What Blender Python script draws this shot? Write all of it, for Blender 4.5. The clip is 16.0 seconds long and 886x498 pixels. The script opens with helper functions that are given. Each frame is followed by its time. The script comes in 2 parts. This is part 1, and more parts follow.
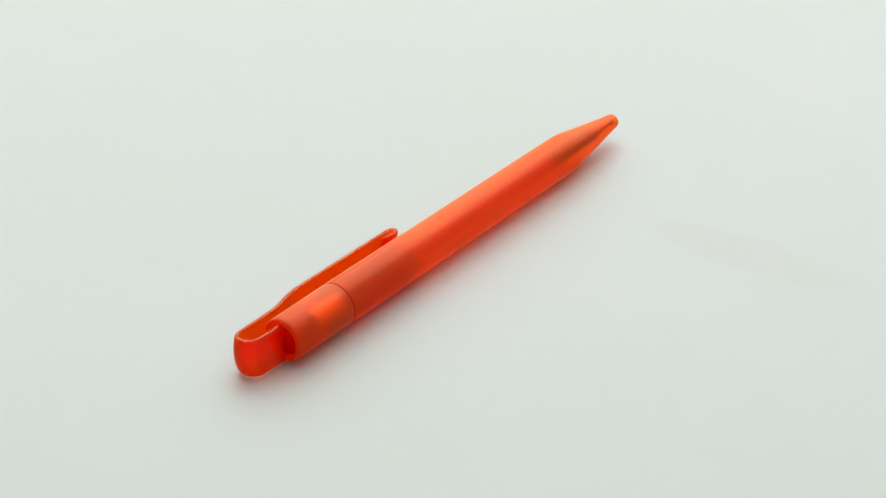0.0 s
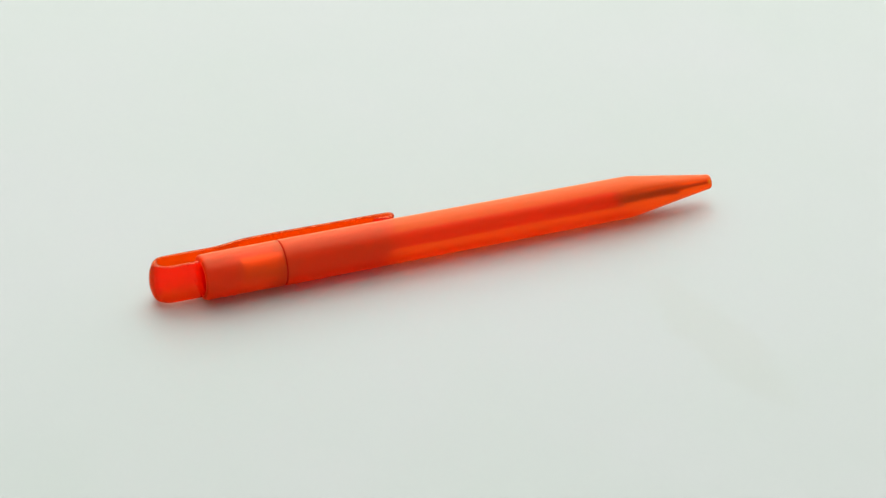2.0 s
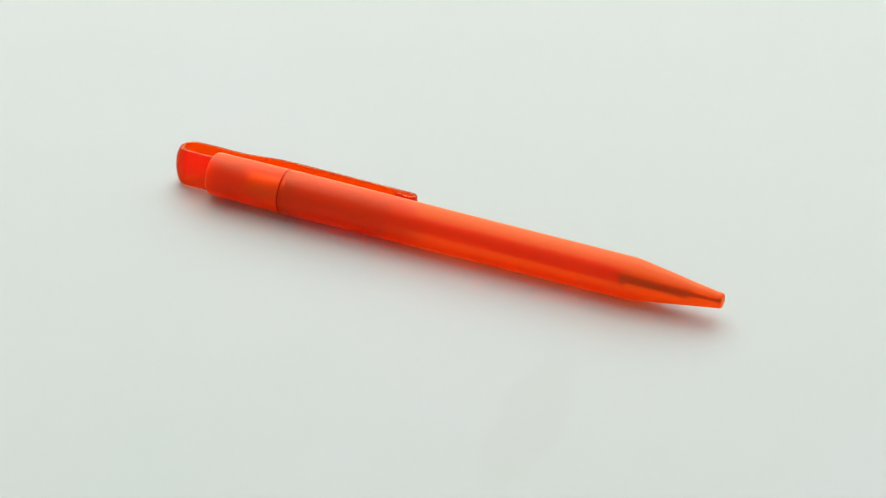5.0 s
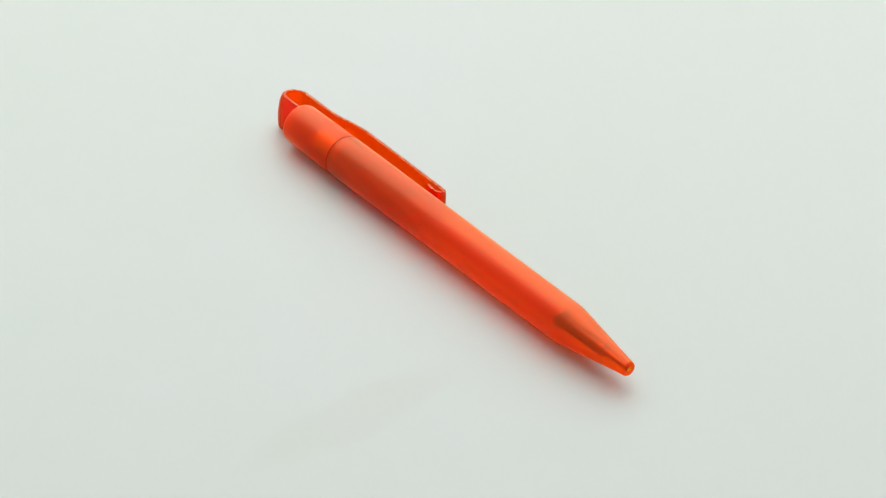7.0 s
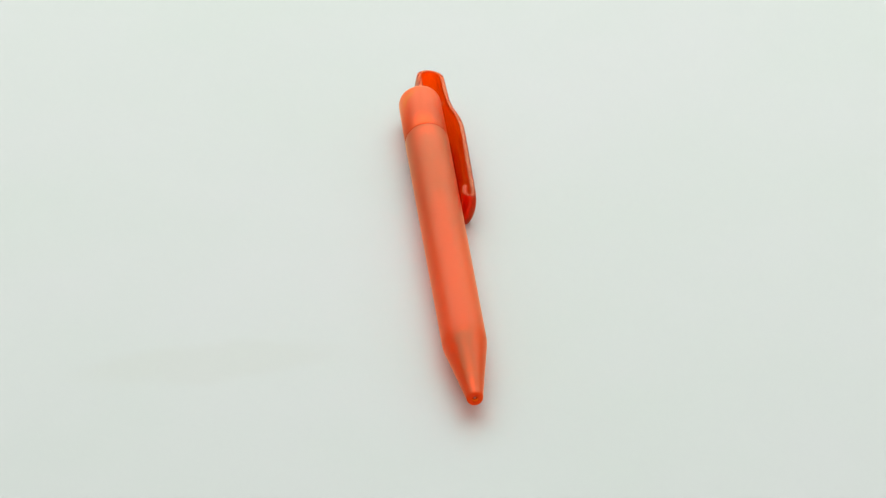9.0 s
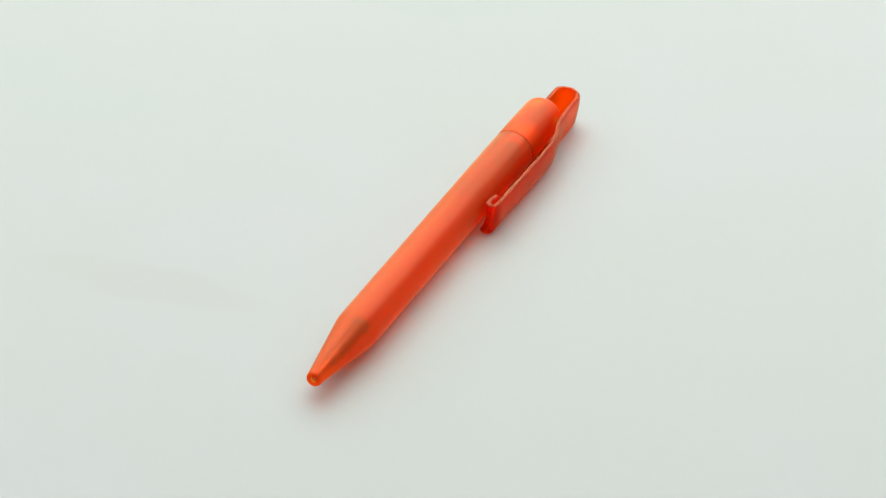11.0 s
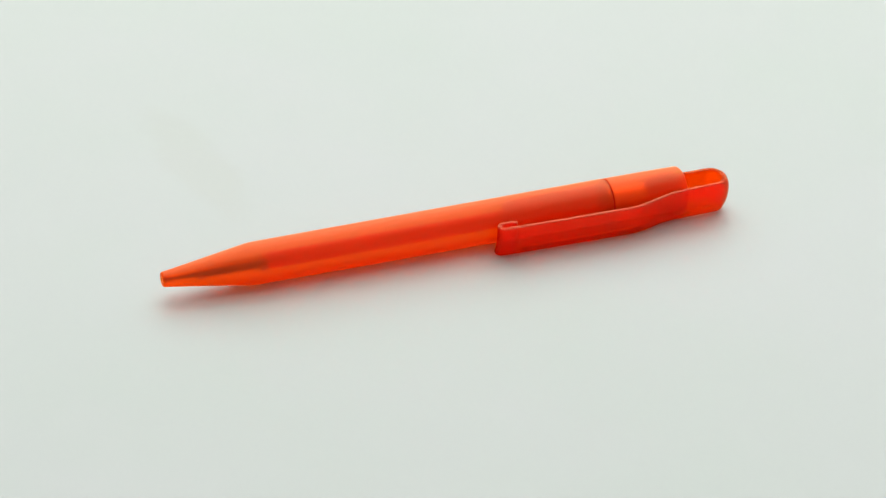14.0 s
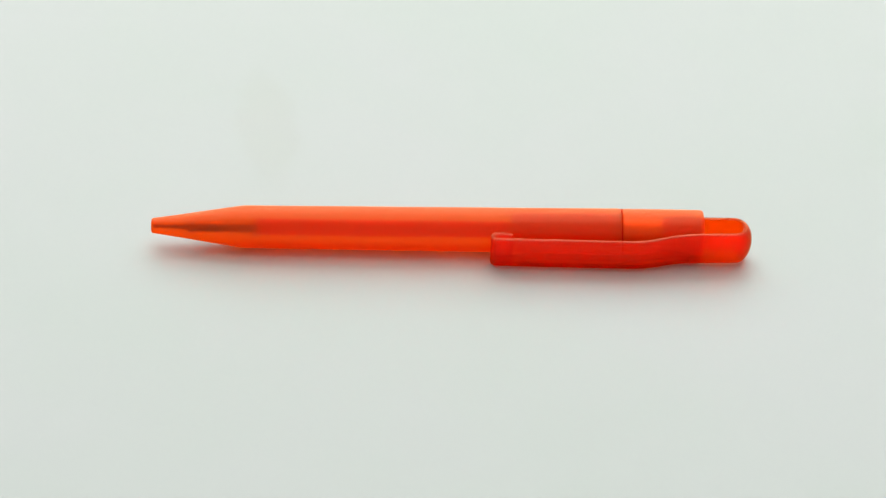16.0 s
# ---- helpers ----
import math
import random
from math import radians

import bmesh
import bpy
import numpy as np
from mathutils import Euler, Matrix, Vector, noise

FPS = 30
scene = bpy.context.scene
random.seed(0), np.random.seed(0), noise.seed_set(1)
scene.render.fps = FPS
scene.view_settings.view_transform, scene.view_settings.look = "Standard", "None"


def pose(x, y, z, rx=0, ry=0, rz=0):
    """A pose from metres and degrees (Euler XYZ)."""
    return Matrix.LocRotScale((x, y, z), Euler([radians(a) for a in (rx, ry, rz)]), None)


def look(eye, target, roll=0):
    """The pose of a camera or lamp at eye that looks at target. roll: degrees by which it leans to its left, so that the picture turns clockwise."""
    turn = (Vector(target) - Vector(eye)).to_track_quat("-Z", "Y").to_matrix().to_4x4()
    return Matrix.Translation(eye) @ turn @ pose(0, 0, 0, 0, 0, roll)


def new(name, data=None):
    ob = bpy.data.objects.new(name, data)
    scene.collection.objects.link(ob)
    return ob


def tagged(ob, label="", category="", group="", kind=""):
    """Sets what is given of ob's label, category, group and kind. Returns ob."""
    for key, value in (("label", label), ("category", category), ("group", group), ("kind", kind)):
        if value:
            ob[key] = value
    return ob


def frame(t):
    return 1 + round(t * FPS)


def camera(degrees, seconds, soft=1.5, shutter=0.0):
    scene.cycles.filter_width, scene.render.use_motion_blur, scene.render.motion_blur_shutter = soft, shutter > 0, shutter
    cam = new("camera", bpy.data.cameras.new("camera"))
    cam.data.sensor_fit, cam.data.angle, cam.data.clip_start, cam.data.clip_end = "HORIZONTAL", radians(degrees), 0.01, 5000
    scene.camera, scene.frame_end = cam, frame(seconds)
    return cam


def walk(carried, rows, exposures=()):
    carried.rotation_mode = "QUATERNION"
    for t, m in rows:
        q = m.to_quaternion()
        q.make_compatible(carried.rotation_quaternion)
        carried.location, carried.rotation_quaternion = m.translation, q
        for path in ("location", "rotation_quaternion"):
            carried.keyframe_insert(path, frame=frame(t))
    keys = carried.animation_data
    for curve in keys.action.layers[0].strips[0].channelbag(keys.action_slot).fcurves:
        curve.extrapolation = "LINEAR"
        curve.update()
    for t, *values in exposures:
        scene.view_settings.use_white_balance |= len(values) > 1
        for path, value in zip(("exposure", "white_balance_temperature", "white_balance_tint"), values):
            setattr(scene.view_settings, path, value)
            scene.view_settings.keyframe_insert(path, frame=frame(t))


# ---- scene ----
EYE = (0.0, -0.5990, 0.37505)
PITCH, YAW, LEAN = radians(32.043), radians(-0.0416), 1.77
AIM = (EYE[0] + math.sin(YAW) * math.cos(PITCH), EYE[1] + math.cos(YAW) * math.cos(PITCH), EYE[2] - math.sin(PITCH))
cam = camera(16.62, 16.0, soft=1.2)
walk(cam, [(0.0, look(EYE, AIM, LEAN)), (16.0, look(EYE, AIM, LEAN))], exposures=[(0.0, 0.0), (16.0, 0.0)])

# the turntable turns evenly and stops shortly before the end
TURN_TIMES = (0.0, 2.0, 3.5, 7.0, 9.1, 12.5, 14.0, 15.0, 15.27, 16.0)
TURN_ANGLES = (53.80, 23.28, 0.72, -52.85, -84.85, -135.75, -158.50, -174.20, -178.35, -178.35)


# ---- light: a wide soft box behind the pen and one overhead, in an added unseen room ----
world = bpy.data.worlds.new("world")
world.use_nodes = True
world.node_tree.nodes["Background"].inputs["Color"].default_value = (0.9, 1.0, 0.95, 1)
world.node_tree.nodes["Background"].inputs["Strength"].default_value = 0.2
scene.world = world


def soft_box(name, eye, target, width, height, watts, colour):
    data = bpy.data.lights.new(name, "AREA")
    data.shape, data.size, data.size_y = "RECTANGLE", width, height
    data.energy, data.color = watts, colour
    lamp = new(name, data)
    lamp.matrix_world = look(eye, target)
    return lamp


soft_box("back_soft_box_lamp", (0.0, 1.15, 0.95), (0, 0.0, 0), 2.8, 1.3, 50.0, (1.0, 0.92, 0.87))
soft_box("top_soft_box_lamp", (0.0, 0.45, 1.8), (0, 0.25, 0), 2.6, 1.8, 39.0, (1.0, 0.92, 0.87))


# ---- materials ----
def nodes_of(name):
    mat = bpy.data.materials.new(name)
    mat.use_nodes = True
    tree = mat.node_tree
    return mat, tree, tree.nodes["Principled BSDF"]


def add(tree, kind, **values):
    node = tree.nodes.new(kind)
    for key, value in values.items():
        node.inputs[key].default_value = value
    return node


def ramp_between(tree, factor, dark, light, lo=0.35, hi=0.65):
    ramp = tree.nodes.new("ShaderNodeValToRGB")
    ramp.color_ramp.elements[0].position, ramp.color_ramp.elements[1].position = lo, hi
    ramp.color_ramp.elements[0].color, ramp.color_ramp.elements[1].color = (*dark, 1), (*light, 1)
    tree.links.new(factor, ramp.inputs["Fac"])
    return ramp.outputs["Color"]


def tinted_plastic(name, dark, light, tint, scatter, see_through, bend, ior, blur, gloss, grain=0.05, coat=1.0):
    """Dyed see-through plastic: part of the light is scattered back or on, the rest passes straight or bent."""
    mat, tree, bsdf = nodes_of(name)
    tree.nodes.remove(bsdf)
    link = tree.links.new
    place = tree.nodes.new("ShaderNodeTexCoord").outputs["Object"]
    cloud = add(tree, "ShaderNodeTexNoise", Scale=140.0, Detail=3.0)
    fine = add(tree, "ShaderNodeTexNoise", Scale=2500.0, Detail=2.0)
    for node in (cloud, fine):
        link(place, node.inputs["Vector"])
    colour = ramp_between(tree, cloud.outputs["Fac"], dark, light)
    bump = add(tree, "ShaderNodeBump", Strength=grain, Distance=0.0001)
    link(fine.outputs["Fac"], bump.inputs["Height"])
    onward = tree.nodes.new("ShaderNodeBsdfTranslucent")
    back = tree.nodes.new("ShaderNodeBsdfDiffuse")
    straight = add(tree, "ShaderNodeBsdfTransparent", Color=(*tint, 1))
    bent = add(tree, "ShaderNodeBsdfRefraction", Color=(*tint, 1), Roughness=blur, IOR=ior)
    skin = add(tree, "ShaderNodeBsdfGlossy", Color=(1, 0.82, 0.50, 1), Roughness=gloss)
    facing = add(tree, "ShaderNodeLayerWeight", Blend=0.5)
    power = tree.nodes.new("ShaderNodeMath")
    power.operation = "POWER"
    power.inputs[1].default_value = 5.0
    sheen = tree.nodes.new("ShaderNodeMath")
    sheen.operation = "MULTIPLY_ADD"
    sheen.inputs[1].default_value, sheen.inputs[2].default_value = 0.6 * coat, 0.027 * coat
    link(facing.outputs["Facing"], power.inputs[0])
    link(power.outputs[0], sheen.inputs[0])
    for node in (onward, back, skin, facing):
        link(bump.outputs["Normal"], node.inputs["Normal"])
    for node in (onward, back):
        link(colour, node.inputs["Color"])

    def mixed(factor, a, b):
        node = tree.nodes.new("ShaderNodeMixShader")
        if isinstance(factor, float):
            node.inputs[0].default_value = factor
        else:
            link(factor, node.inputs[0])
        link(a.outputs[0], node.inputs[1])
        link(b.outputs[0], node.inputs[2])
        return node

    body = mixed(see_through, mixed(scatter, back, onward), mixed(bend, straight, bent))
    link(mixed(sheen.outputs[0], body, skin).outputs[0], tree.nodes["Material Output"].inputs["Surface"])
    return mat


def plain(name, dark, light, roughness, metal=0.0, scale=400.0, shine=0.5):
    mat, tree, bsdf = nodes_of(name)
    place = tree.nodes.new("ShaderNodeTexCoord").outputs["Object"]
    cloud = add(tree, "ShaderNodeTexNoise", Scale=scale, Detail=4.0)
    tree.links.new(place, cloud.inputs["Vector"])
    tree.links.new(ramp_between(tree, cloud.outputs["Fac"], dark, light), bsdf.inputs["Base Color"])
    bsdf.inputs["Roughness"].default_value, bsdf.inputs["Metallic"].default_value = roughness, metal
    bsdf.inputs["Specular IOR Level"].default_value = shine
    return mat


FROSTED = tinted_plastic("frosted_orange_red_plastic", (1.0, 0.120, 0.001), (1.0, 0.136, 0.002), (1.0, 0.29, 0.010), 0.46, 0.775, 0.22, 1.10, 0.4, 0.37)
CLEAR = tinted_plastic("clear_red_plastic", (0.92, 0.034, 0.001), (0.97, 0.040, 0.002), (0.99, 0.31, 0.015), 0.78, 0.79, 0.50, 1.42, 0.06, 0.16, 0.0)
INNER = tinted_plastic("inner_red_plastic", (0.48, 0.008, 0.001), (0.56, 0.011, 0.002), (0.97, 0.12, 0.01), 0.5, 0.62, 0.1, 1.10, 0.3, 0.4, coat=0.1)


def bore_material():
    """The smooth inner wall of the tubes, which only passes light on."""
    mat, tree, bsdf = nodes_of("clear_bore")
    tree.nodes.remove(bsdf)
    node = add(tree, "ShaderNodeBsdfTransparent", Color=(1.0, 1.0, 1.0, 1))
    tree.links.new(node.outputs[0], tree.nodes["Material Output"].inputs["Surface"])
    return mat


BORE = bore_material()
STEM = plain("milky_stem_plastic", (0.66, 0.42, 0.24), (0.72, 0.47, 0.28), 0.45)
INK = tinted_plastic("ink_tube_plastic", (0.66, 0.032, 0.002), (0.72, 0.038, 0.003), (0.95, 0.2, 0.02), 0.5, 0.55, 0.1, 1.05, 0.3, 0.4, coat=0.2)
# dark colour that stands in for shade in the joint and the point's hole
GAP_SHADE = plain("dark_red_gap_shade", (0.32, 0.018, 0.004), (0.36, 0.021, 0.005), 0.7, shine=0.0)
METAL = plain("refill_metal", (0.32, 0.19, 0.14), (0.40, 0.24, 0.18), 0.35, 0.5)


def table_material(name, smudged):
    mat, tree, bsdf = nodes_of(name)
    link = tree.links.new
    place = tree.nodes.new("ShaderNodeTexCoord").outputs["Object"]
    broad = add(tree, "ShaderNodeTexNoise", Scale=11.0, Detail=3.0, Roughness=0.6)
    fine = add(tree, "ShaderNodeTexNoise", Scale=900.0, Detail=3.0)
    for node in (broad, fine):
        link(place, node.inputs["Vector"])
    colour = ramp_between(tree, broad.outputs["Fac"], (0.234, 0.295, 0.286), (0.248, 0.296, 0.303), 0.3, 0.7)
    if smudged:
        # a long faint smudge beside the writing end, with a ragged outline
        ragged = add(tree, "ShaderNodeTexNoise", Scale=55.0, Detail=3.0)
        link(place, ragged.inputs["Vector"])
        shift = tree.nodes.new("ShaderNodeVectorMath")
        shift.operation = "MULTIPLY_ADD"
        shift.inputs[1].default_value, shift.inputs[2].default_value = (0.012, 0.012, 0.0), (-0.006, -0.006, 0.0)
        moved = tree.nodes.new("ShaderNodeVectorMath")
        spot = tree.nodes.new("ShaderNodeMapping")
        spot.vector_type = "TEXTURE"
        spot.inputs["Location"].default_value = (0.0435, -0.056, 0.0)
        spot.inputs["Rotation"].default_value = (0, 0, radians(4))
        spot.inputs["Scale"].default_value = (0.0095, 0.036, 1.0)
        ball = tree.nodes.new("ShaderNodeTexGradient")
        ball.gradient_type = "SPHERICAL"
        soft = tree.nodes.new("ShaderNodeMapRange")
        soft.interpolation_type = "SMOOTHSTEP"
        soft.inputs["From Min"].default_value, soft.inputs["From Max"].default_value = 0.0, 0.5
        blend = tree.nodes.new("ShaderNodeMix")
        blend.data_type, blend.blend_type = "RGBA", "MULTIPLY"
        blend.inputs[7].default_value = (0.975, 0.970, 0.948, 1)
        link(ragged.outputs["Color"], shift.inputs[0])
        link(place, moved.inputs[0])
        link(shift.outputs[0], moved.inputs[1])
        link(moved.outputs[0], spot.inputs["Vector"])
        link(spot.outputs[0], ball.inputs["Vector"])
        link(ball.outputs["Fac"], soft.inputs["Value"])
        link(soft.outputs[0], blend.inputs[0])
        link(colour, blend.inputs[6])
        colour = blend.outputs[2]
    link(colour, bsdf.inputs["Base Color"])
    bump = add(tree, "ShaderNodeBump", Strength=0.015, Distance=0.0002)
    link(fine.outputs["Fac"], bump.inputs["Height"])
    link(bump.outputs["Normal"], bsdf.inputs["Normal"])
    bsdf.inputs["Roughness"].default_value = 0.55
    return mat


BOARD = table_material("satin_pale_board", False)
DISC = table_material("satin_pale_disc", True)
# wall tones picked for how much light the unseen room bounces
WHITE = plain("bounce_white", (0.84, 0.84, 0.82), (0.87, 0.87, 0.85), 0.8, scale=6.0)
GREY = plain("low_bounce_grey", (0.38, 0.38, 0.375), (0.41, 0.41, 0.405), 0.8, scale=6.0)


# ---- helpers for meshes ----
ROLL, CLIP_HALF = 7.5, 4.2
SEAT = Matrix.Translation((0, -0.00048, 0.00528)) @ pose(0, 0, 0, 0, 0.245, 0) @ pose(0, 0, 0, -ROLL, 0, 0)


def mesh_of(name, bm, material, smooth=True):
    bmesh.ops.recalc_face_normals(bm, faces=bm.faces)
    data = bpy.data.meshes.new(name)
    bm.to_mesh(data)
    bm.free()
    data.materials.append(material)
    if smooth:
        data.polygons.foreach_set("use_smooth", [True] * len(data.polygons))
        data.set_sharp_from_angle(angle=radians(38))
    return data


def part(name, bm, material, parent, label=""):
    ob = new(name, mesh_of(name, bm, material))
    ob.parent = parent
    return tagged(ob, label)


def line_bore(ob, first_radius):
    """Gives the inner wall of a turned tube its own clear surface."""
    ob.data.materials.append(BORE)
    inverse = SEAT.inverted()
    for face in ob.data.polygons:
        spots = [inverse @ ob.data.vertices[i].co for i in face.vertices]
        if all(math.hypot(p.y, p.z) * 1000 < first_radius(p.x * 1000) for p in spots):
            face.material_index = 1


def lathe(profile, steps=72):
    """A closed solid turned about x from a loop of (x, radius) in mm; radius 0 closes it on the axis."""
    bm = bmesh.new()
    rings = []
    for x, r in profile:
        if r <= 0:
            rings.append([bm.verts.new((x / 1000, 0, 0))])
        else:
            rings.append([bm.verts.new((x / 1000, r / 1000 * math.cos(2 * math.pi * i / steps), r / 1000 * math.sin(2 * math.pi * i / steps))) for i in range(steps)])
    closed = len(rings[0]) > 1
    pairs = list(zip(rings, rings[1:])) + ([(rings[-1], rings[0])] if closed else [])
    for a, b in pairs:
        for i in range(steps):
            j = (i + 1) % steps
            if len(a) == 1:
                bm.faces.new((a[0], b[i], b[j]))
            elif len(b) == 1:
                bm.faces.new((a[i], b[0], a[j]))
            else:
                bm.faces.new((a[i], b[i], b[j], a[j]))
    return bm


def strap(path, half_width, thick, bow=None):
    """A flat strip with rounded edges that follows a path of (x, u) in mm and is wide along w."""
    bm = bmesh.new()
    h, e = thick / 2, thick * 0.32
    section = []
    for cn, cw, start in ((h - e, half_width - e, 0), (-(h - e), half_width - e, 90), (-(h - e), -(half_width - e), 180), (h - e, -(half_width - e), 270)):
        for k in range(4):
            a = radians(start + 30 * k)
            section.append((cn + e * math.cos(a), cw + e * math.sin(a)))
    # extra rows along the width let the end of the loop bulge
    top = [s for s in section if s[1] > 0]
    low = [s for s in section if s[1] < 0]
    rows = [half_width * f for f in (0.6, 0.3, 0, -0.3, -0.6)]
    section = top[:8] + [(-h, w) for w in rows] + low[:8] + [(h, w) for w in reversed(rows)]
    rings = []
    for i, (x, u) in enumerate(path):
        x0, u0 = path[max(i - 1, 0)]
        x1, u1 = path[min(i + 1, len(path) - 1)]
        d = math.hypot(x1 - x0, u1 - u0)
        nx, nu = -(u1 - u0) / d, (x1 - x0) / d
        ring = []
        for n, w in section:
            px, pu = x + nx * n, u + nu * n
            if bow:
                px, pu, w = bow(px, pu, w, n)
            ring.append(bm.verts.new((px / 1000, pu / 1000, w / 1000)))
        rings.append(ring)
    count = len(section)
    for a, b in zip(rings, rings[1:]):
        for i in range(count):
            j = (i + 1) % count
            bm.faces.new((a[i], b[i], b[j], a[j]))
    bm.faces.new(rings[0])
    bm.faces.new(rings[-1])
    return bm


def helix(x0, x1, radius, turns, wire, steps=20, sides=6):
    bm = bmesh.new()
    total = turns * steps
    rings = []
    for i in range(total + 1):
        a = 2 * math.pi * i / steps
        x = x0 + (x1 - x0) * i / total
        ring = []
        for k in range(sides):
            b = 2 * math.pi * k / sides
            r = radius + wire * math.cos(b)
            ring.append(bm.verts.new(((x + wire * math.sin(b)) / 1000, r * math.cos(a) / 1000, r * math.sin(a) / 1000)))
        rings.append(ring)
    for a, b in zip(rings, rings[1:]):
        for i in range(sides):
            j = (i + 1) % sides
            bm.faces.new((a[i], b[i], b[j], a[j]))
    bm.faces.new(rings[0])
    bm.faces.new(rings[-1])
    return bm


def arc(cx, cu, rx, ru, start, end, steps):
    return [(cx + rx * math.cos(radians(start + (end - start) * i / steps)), cu + ru * math.sin(radians(start + (end - start) * i / steps))) for i in range(steps + 1)]


def smooth_path(path, rounds=2):
    """Cuts the corners of an open path."""
    for _ in range(rounds):
        out = [path[0]]
        for (ax, au), (bx, bu) in zip(path, path[1:]):
            out += [(0.75 * ax + 0.25 * bx, 0.75 * au + 0.25 * bu), (0.25 * ax + 0.75 * bx, 0.25 * au + 0.75 * bu)]
        path = out + [path[-1]]
    return path


# ---- the place ----
def box(bm, x0, x1, y0, y1, z0, z1):
    made = bmesh.ops.create_cube(bm, size=1.0, matrix=Matrix.Translation(((x0 + x1) / 2, (y0 + y1) / 2, (z0 + z1) / 2)) @ Matrix.Diagonal((x1 - x0, y1 - y0, z1 - z0, 1)))
    return made["verts"]


def room():
    bm = bmesh.new()
    box(bm, -1.6, 1.6, -1.3, 1.5, -0.03, -0.004)
    board = new("tabletop", mesh_of("tabletop", bm, BOARD, False))
    tagged(board, "plain pale satin board with a faint green tint", "tabletop", kind="structure")
    # unseen walls and ceiling added to bounce light; three grey ones weaken the sheen
    for name, size in (("wall_north", (-1.7, 1.7, 1.5, 1.6, -0.03, 2.2)), ("wall_south", (-1.7, 1.7, -1.4, -1.3, -0.03, 2.2)),
                       ("wall_east", (1.6, 1.7, -1.3, 1.5, -0.03, 2.2)), ("wall_west", (-1.7, -1.6, -1.3, 1.5, -0.03, 2.2)), ("ceiling", (-1.7, 1.7, -1.4, 1.6, 2.2, 2.3))):
        bm = bmesh.new()
        box(bm, *size)
        hue, paint = ("grey", GREY) if name in ("wall_south", "wall_east", "wall_west") else ("white", WHITE)
        tagged(new(name, mesh_of(name, bm, paint, False)), f"added unseen matt {hue} painted " + name.split("_")[0], name.split("_")[0], kind="structure")


def turntable():
    """A thin round plate with eased rims, whose top lies at height 0."""
    steps, rings = 128, []
    bm = bmesh.new()
    for r, z in ((0.2100, -0.0040), (0.2110, -0.0034), (0.2110, -0.0006), (0.2104, 0.0)):
        rings.append([bm.verts.new((r * math.cos(2 * math.pi * i / steps), r * math.sin(2 * math.pi * i / steps), z)) for i in range(steps)])
    for a, b in zip(rings, rings[1:]):
        for i in range(steps):
            j = (i + 1) % steps
            bm.faces.new((a[i], a[j], b[j], b[i]))
    bm.faces.new(list(reversed(rings[0])))
    bm.faces.new(rings[-1])
    return tagged(new("turntable", mesh_of("turntable", bm, DISC)), "round pale satin turntable plate with one faint smudge", "turntable")


# ---- the pen ----

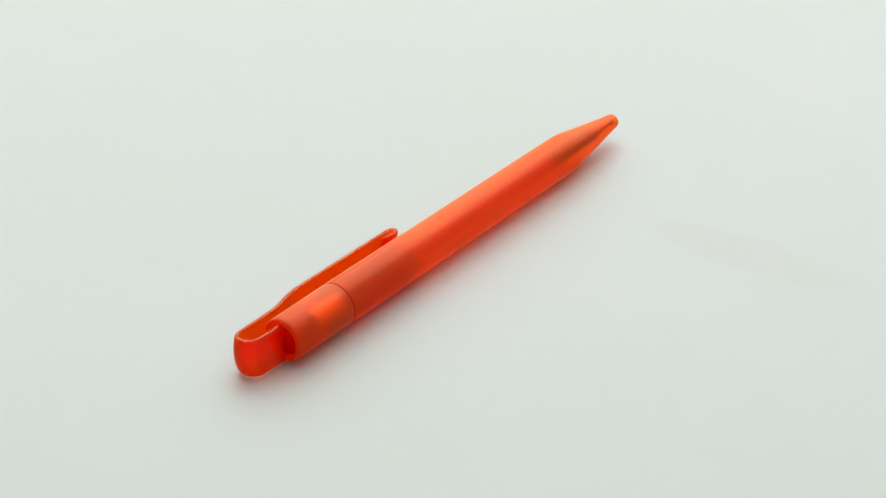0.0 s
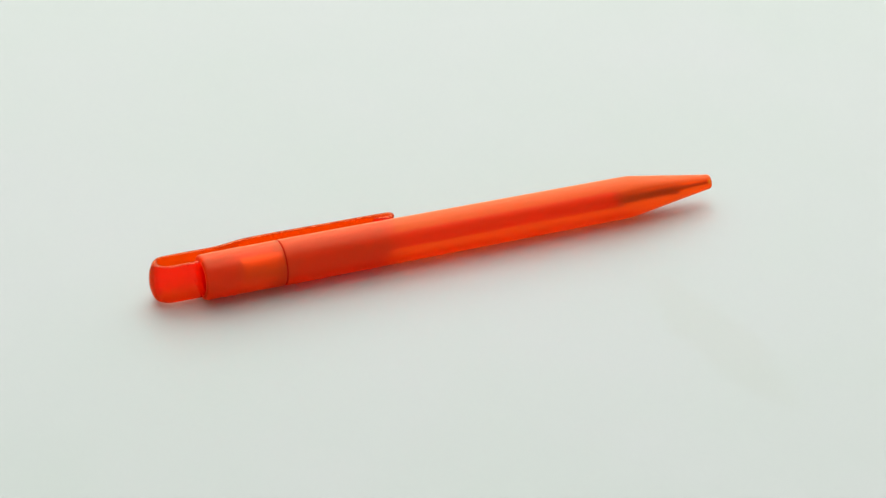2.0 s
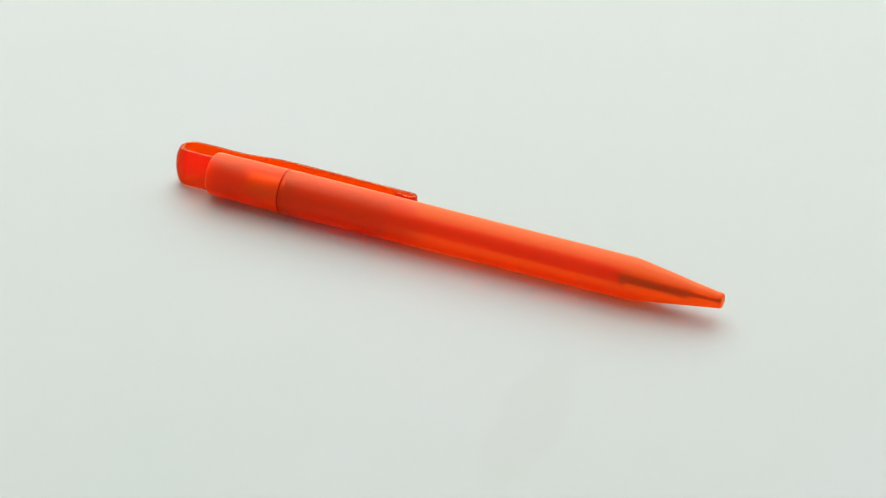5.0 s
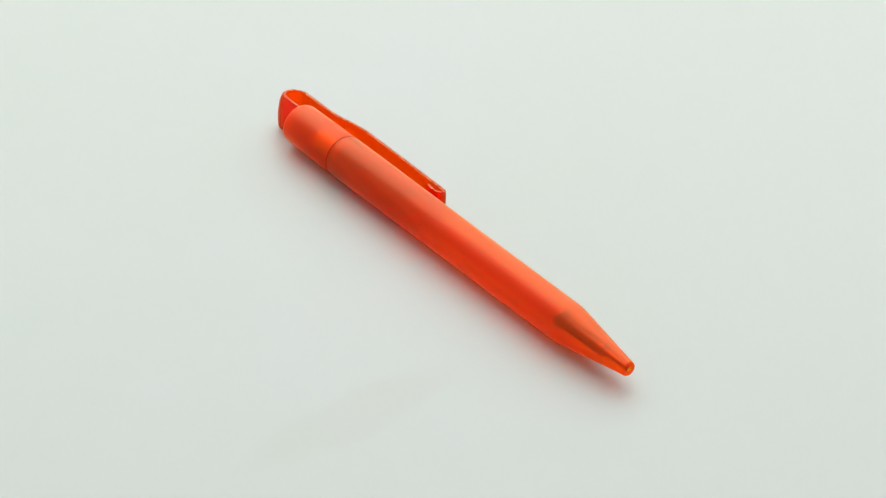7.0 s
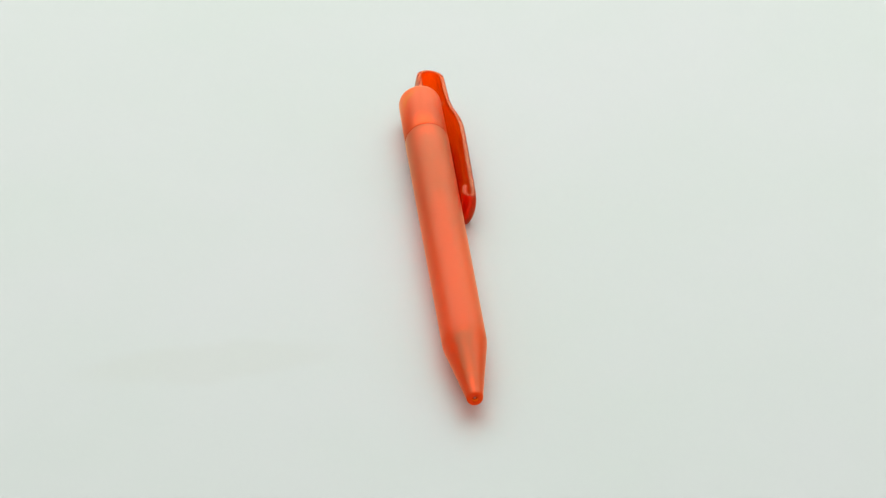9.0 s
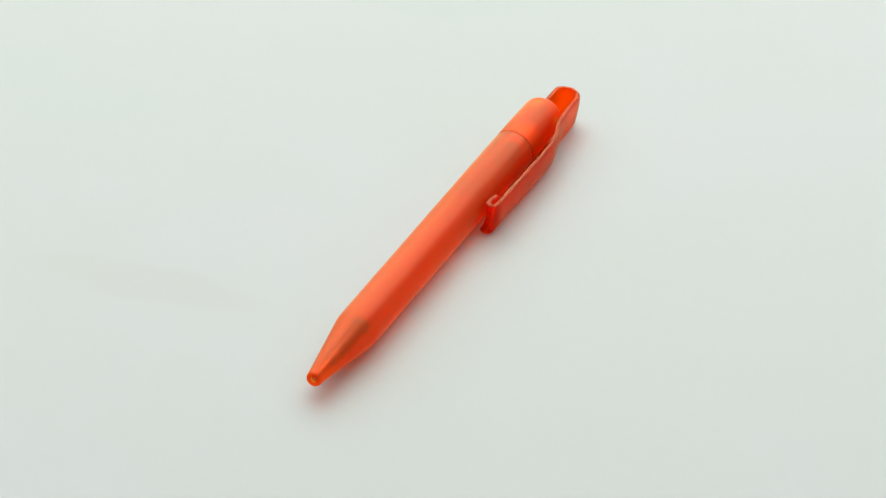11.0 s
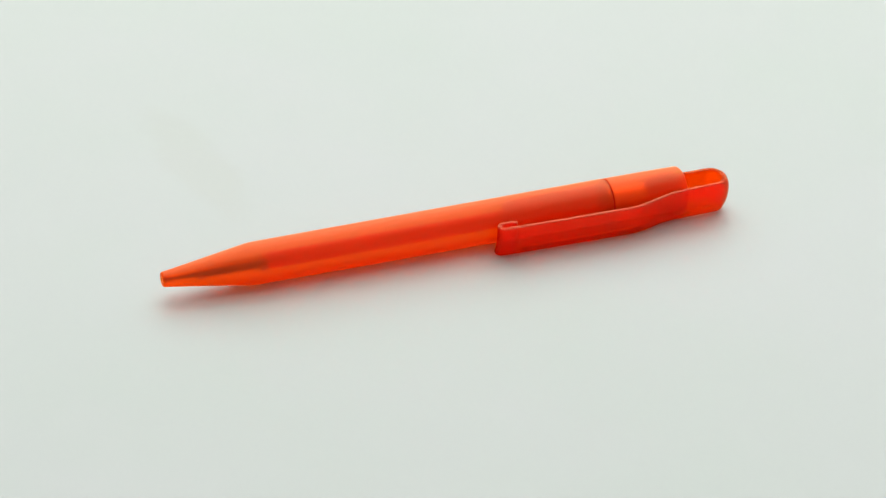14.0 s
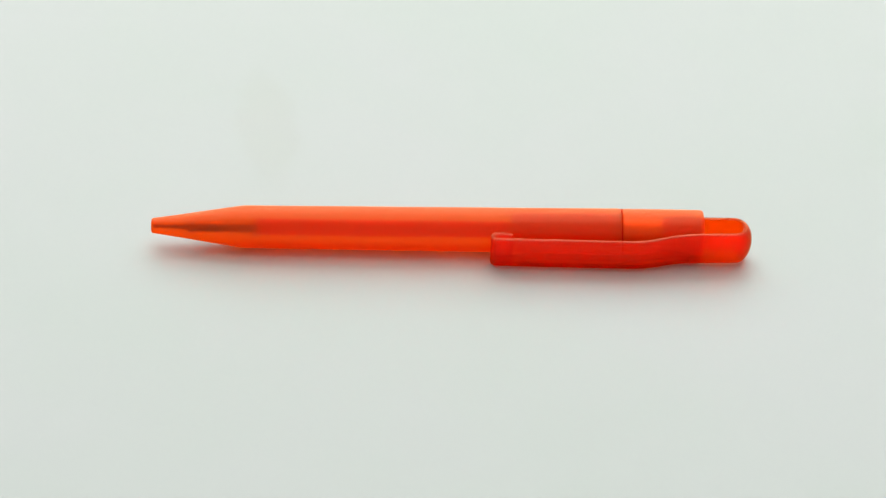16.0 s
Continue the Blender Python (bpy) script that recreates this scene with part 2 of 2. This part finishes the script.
def pen():
    thing = tagged(new("ballpoint_pen"), "translucent frosted orange-red plastic ballpoint pen lying on a turntable", "pen")

    def put(name, bm, material, label="", parent=None):
        bm.transform(SEAT)
        return part(name, bm, material, parent or thing, label)

    barrel = put("barrel", lathe([
        (68.14, 0.62), (68.14, 1.40), (68.04, 1.62), (67.8, 1.76), (67.4, 1.84), (66.8, 1.90), (60, 2.93), (53, 4.03), (48.6, 4.72), (47.4, 4.88), (46.2, 4.955), (44.5, 4.97),
        (20, 5.07), (-10, 5.19), (-40.3, 5.31), (-40.54, 5.27), (-40.64, 5.15), (-40.64, 4.15),
        (-10, 4.1), (20, 4.05), (43, 3.95), (47.0, 3.75), (47.3, 3.1), (59.0, 2.0), (59.6, 1.3), (66.4, 1.1), (67.0, 0.62)]), FROSTED,
        "frosted orange-red barrel tapering to the writing tip")
    line_bore(barrel, lambda x: 4.3 if x < 47 else 4.3 - (x - 47) * 0.155)
    sleeve = put("sleeve", lathe([
        (-40.96, 4.15), (-40.96, 5.12), (-41.04, 5.22), (-41.25, 5.27), (-50, 5.26), (-59.0, 5.22), (-59.5, 5.1), (-59.78, 4.82), (-59.86, 4.5), (-59.86, 3.9), (-59.2, 3.8), (-50, 4.0)]),
        FROSTED, "frosted orange-red rear sleeve with a fine joint")
    line_bore(sleeve, lambda x: 4.2)
    # added dark ring: the open joint holds only shade
    put("joint_shade_ring", lathe([(-40.66, 4.3), (-40.66, 5.2), (-40.94, 5.2), (-40.94, 4.3)], 64), GAP_SHADE, "dark ring standing in for the shade in the joint between barrel and sleeve")
    # the push button and the clip are one bent strip
    path = [(-50.5, -0.05), (-56, -0.05), (-62, -0.05), (-66.2, -0.05)]
    path += arc(-67.2, 2.85, 3.25, 2.9, 270, 90, 18)[1:-1]
    path += smooth_path([(-66.2, 5.75), (-60, 5.85), (-53.6, 6.1), (-46.4, 8.35), (-40, 8.35), (-25, 8.1), (-12.7, 7.85)], 3)
    path += arc(-11.9, 6.8, 1.05, 1.05, 80, -90, 12)[1:] + [(-12.9, 5.75), (-13.9, 5.85), (-14.7, 6.15), (-15.4, 6.15)]

    def bulge(x, u, w, n):
        f = min(abs(w) / CLIP_HALF, 1)
        if x < -64:
            x += 1.1 * f ** 2.6 * min((-64 - x) / 6.0, 1)
        if w > 0 and u > 4.5:
            w *= 1 - 0.11 * min(max((x + 62) / 17, 0), 1)
        elif w < 0 and u < 4.5 and x < -50:
            w *= 1 + 0.12 * min(max((4.5 - u) / 3, 0), 1)
        # the clip is rounded across: it swells outwards and its lower edge turns in towards the barrel
        reach = min(max((x + 62) / 14, 0), 1) if u > 4.5 else 0.0
        low = min(max(-w / CLIP_HALF, 0), 1)
        lip = 2.3 * low ** 3 if n < 0 and x < -17 and u > 6.4 else 0.45 * low ** 4
        u += reach * (0.55 * (1 - f * f) - lip)
        if low:
            w *= 1 + 0.042 * reach * low
        return x, u, w

    clip = put("clip", strap(path, CLIP_HALF, 1.1, bulge), CLEAR, "clear red push button bent round into a long clip")
    # inside the barrel
    put("plunger", lathe([(-50.0, 0), (-50.0, 1.9), (-50.5, 2.3), (-51.6, 2.5), (-52.3, 3.4), (-53.0, 3.7), (-57.4, 3.75), (-58.0, 3.5), (-58.8, 3.5), (-59.0, 3.2), (-59.0, 0)], 40), INNER, "dark red plunger block inside the sleeve")
    put("mechanism", lathe([(-15.4, 0), (-15.4, 3.3), (-15.7, 3.75), (-16.3, 3.88), (-26.2, 3.92), (-26.5, 3.7), (-27.0, 3.7), (-27.3, 3.98), (-39.8, 4.02), (-40.4, 3.8), (-40.4, 0)], 40), INNER, "dark red click mechanism inside the barrel")
    put("stem", lathe([(-40.5, 0), (-40.5, 2.6), (-50.3, 2.6), (-50.3, 0)], 32), STEM, "pale milky stem seen through the sleeve")
    refill = put("refill", lathe([(43.6, 0), (43.6, 1.8), (43.2, 1.85), (-15.0, 1.85), (-15.2, 0)], 32), INK, "dark ink tube seen faintly inside")
    put("nose", lathe([(67.75, 0), (67.7, 0.2), (67.5, 0.3), (66.3, 0.42), (61.0, 0.7), (59.8, 0.95), (59.5, 1.5), (58.6, 1.5), (58.2, 1.05), (44.9, 1.15), (44.7, 2.1), (43.9, 2.1), (43.7, 0)], 32),
        METAL, "dull metal writing point", refill)
    # added dark ring for the hole's shade, which the translucent tip would lose
    put("point_hole_shade", lathe([(66.95, 0.32), (66.95, 0.61), (67.35, 0.61), (67.35, 0.32)], 24), GAP_SHADE, "dark ring standing in for the shade in the hole round the writing point", refill)
    put("spring", helix(45.2, 57.9, 1.38, 11, 0.16), METAL, "thin coiled spring", refill)
    return thing


room()
PLATE = turntable()
PEN = pen()


def motions():
    steps = [0.5 * i for i in range(31)] + [15.2, 15.27, 15.4, 16.0]
    rows = [(t, pose(0, 0, 0, 0, 0, float(np.interp(t, TURN_TIMES, TURN_ANGLES)))) for t in steps]
    walk(PEN, rows)
    walk(PLATE, rows)


motions()
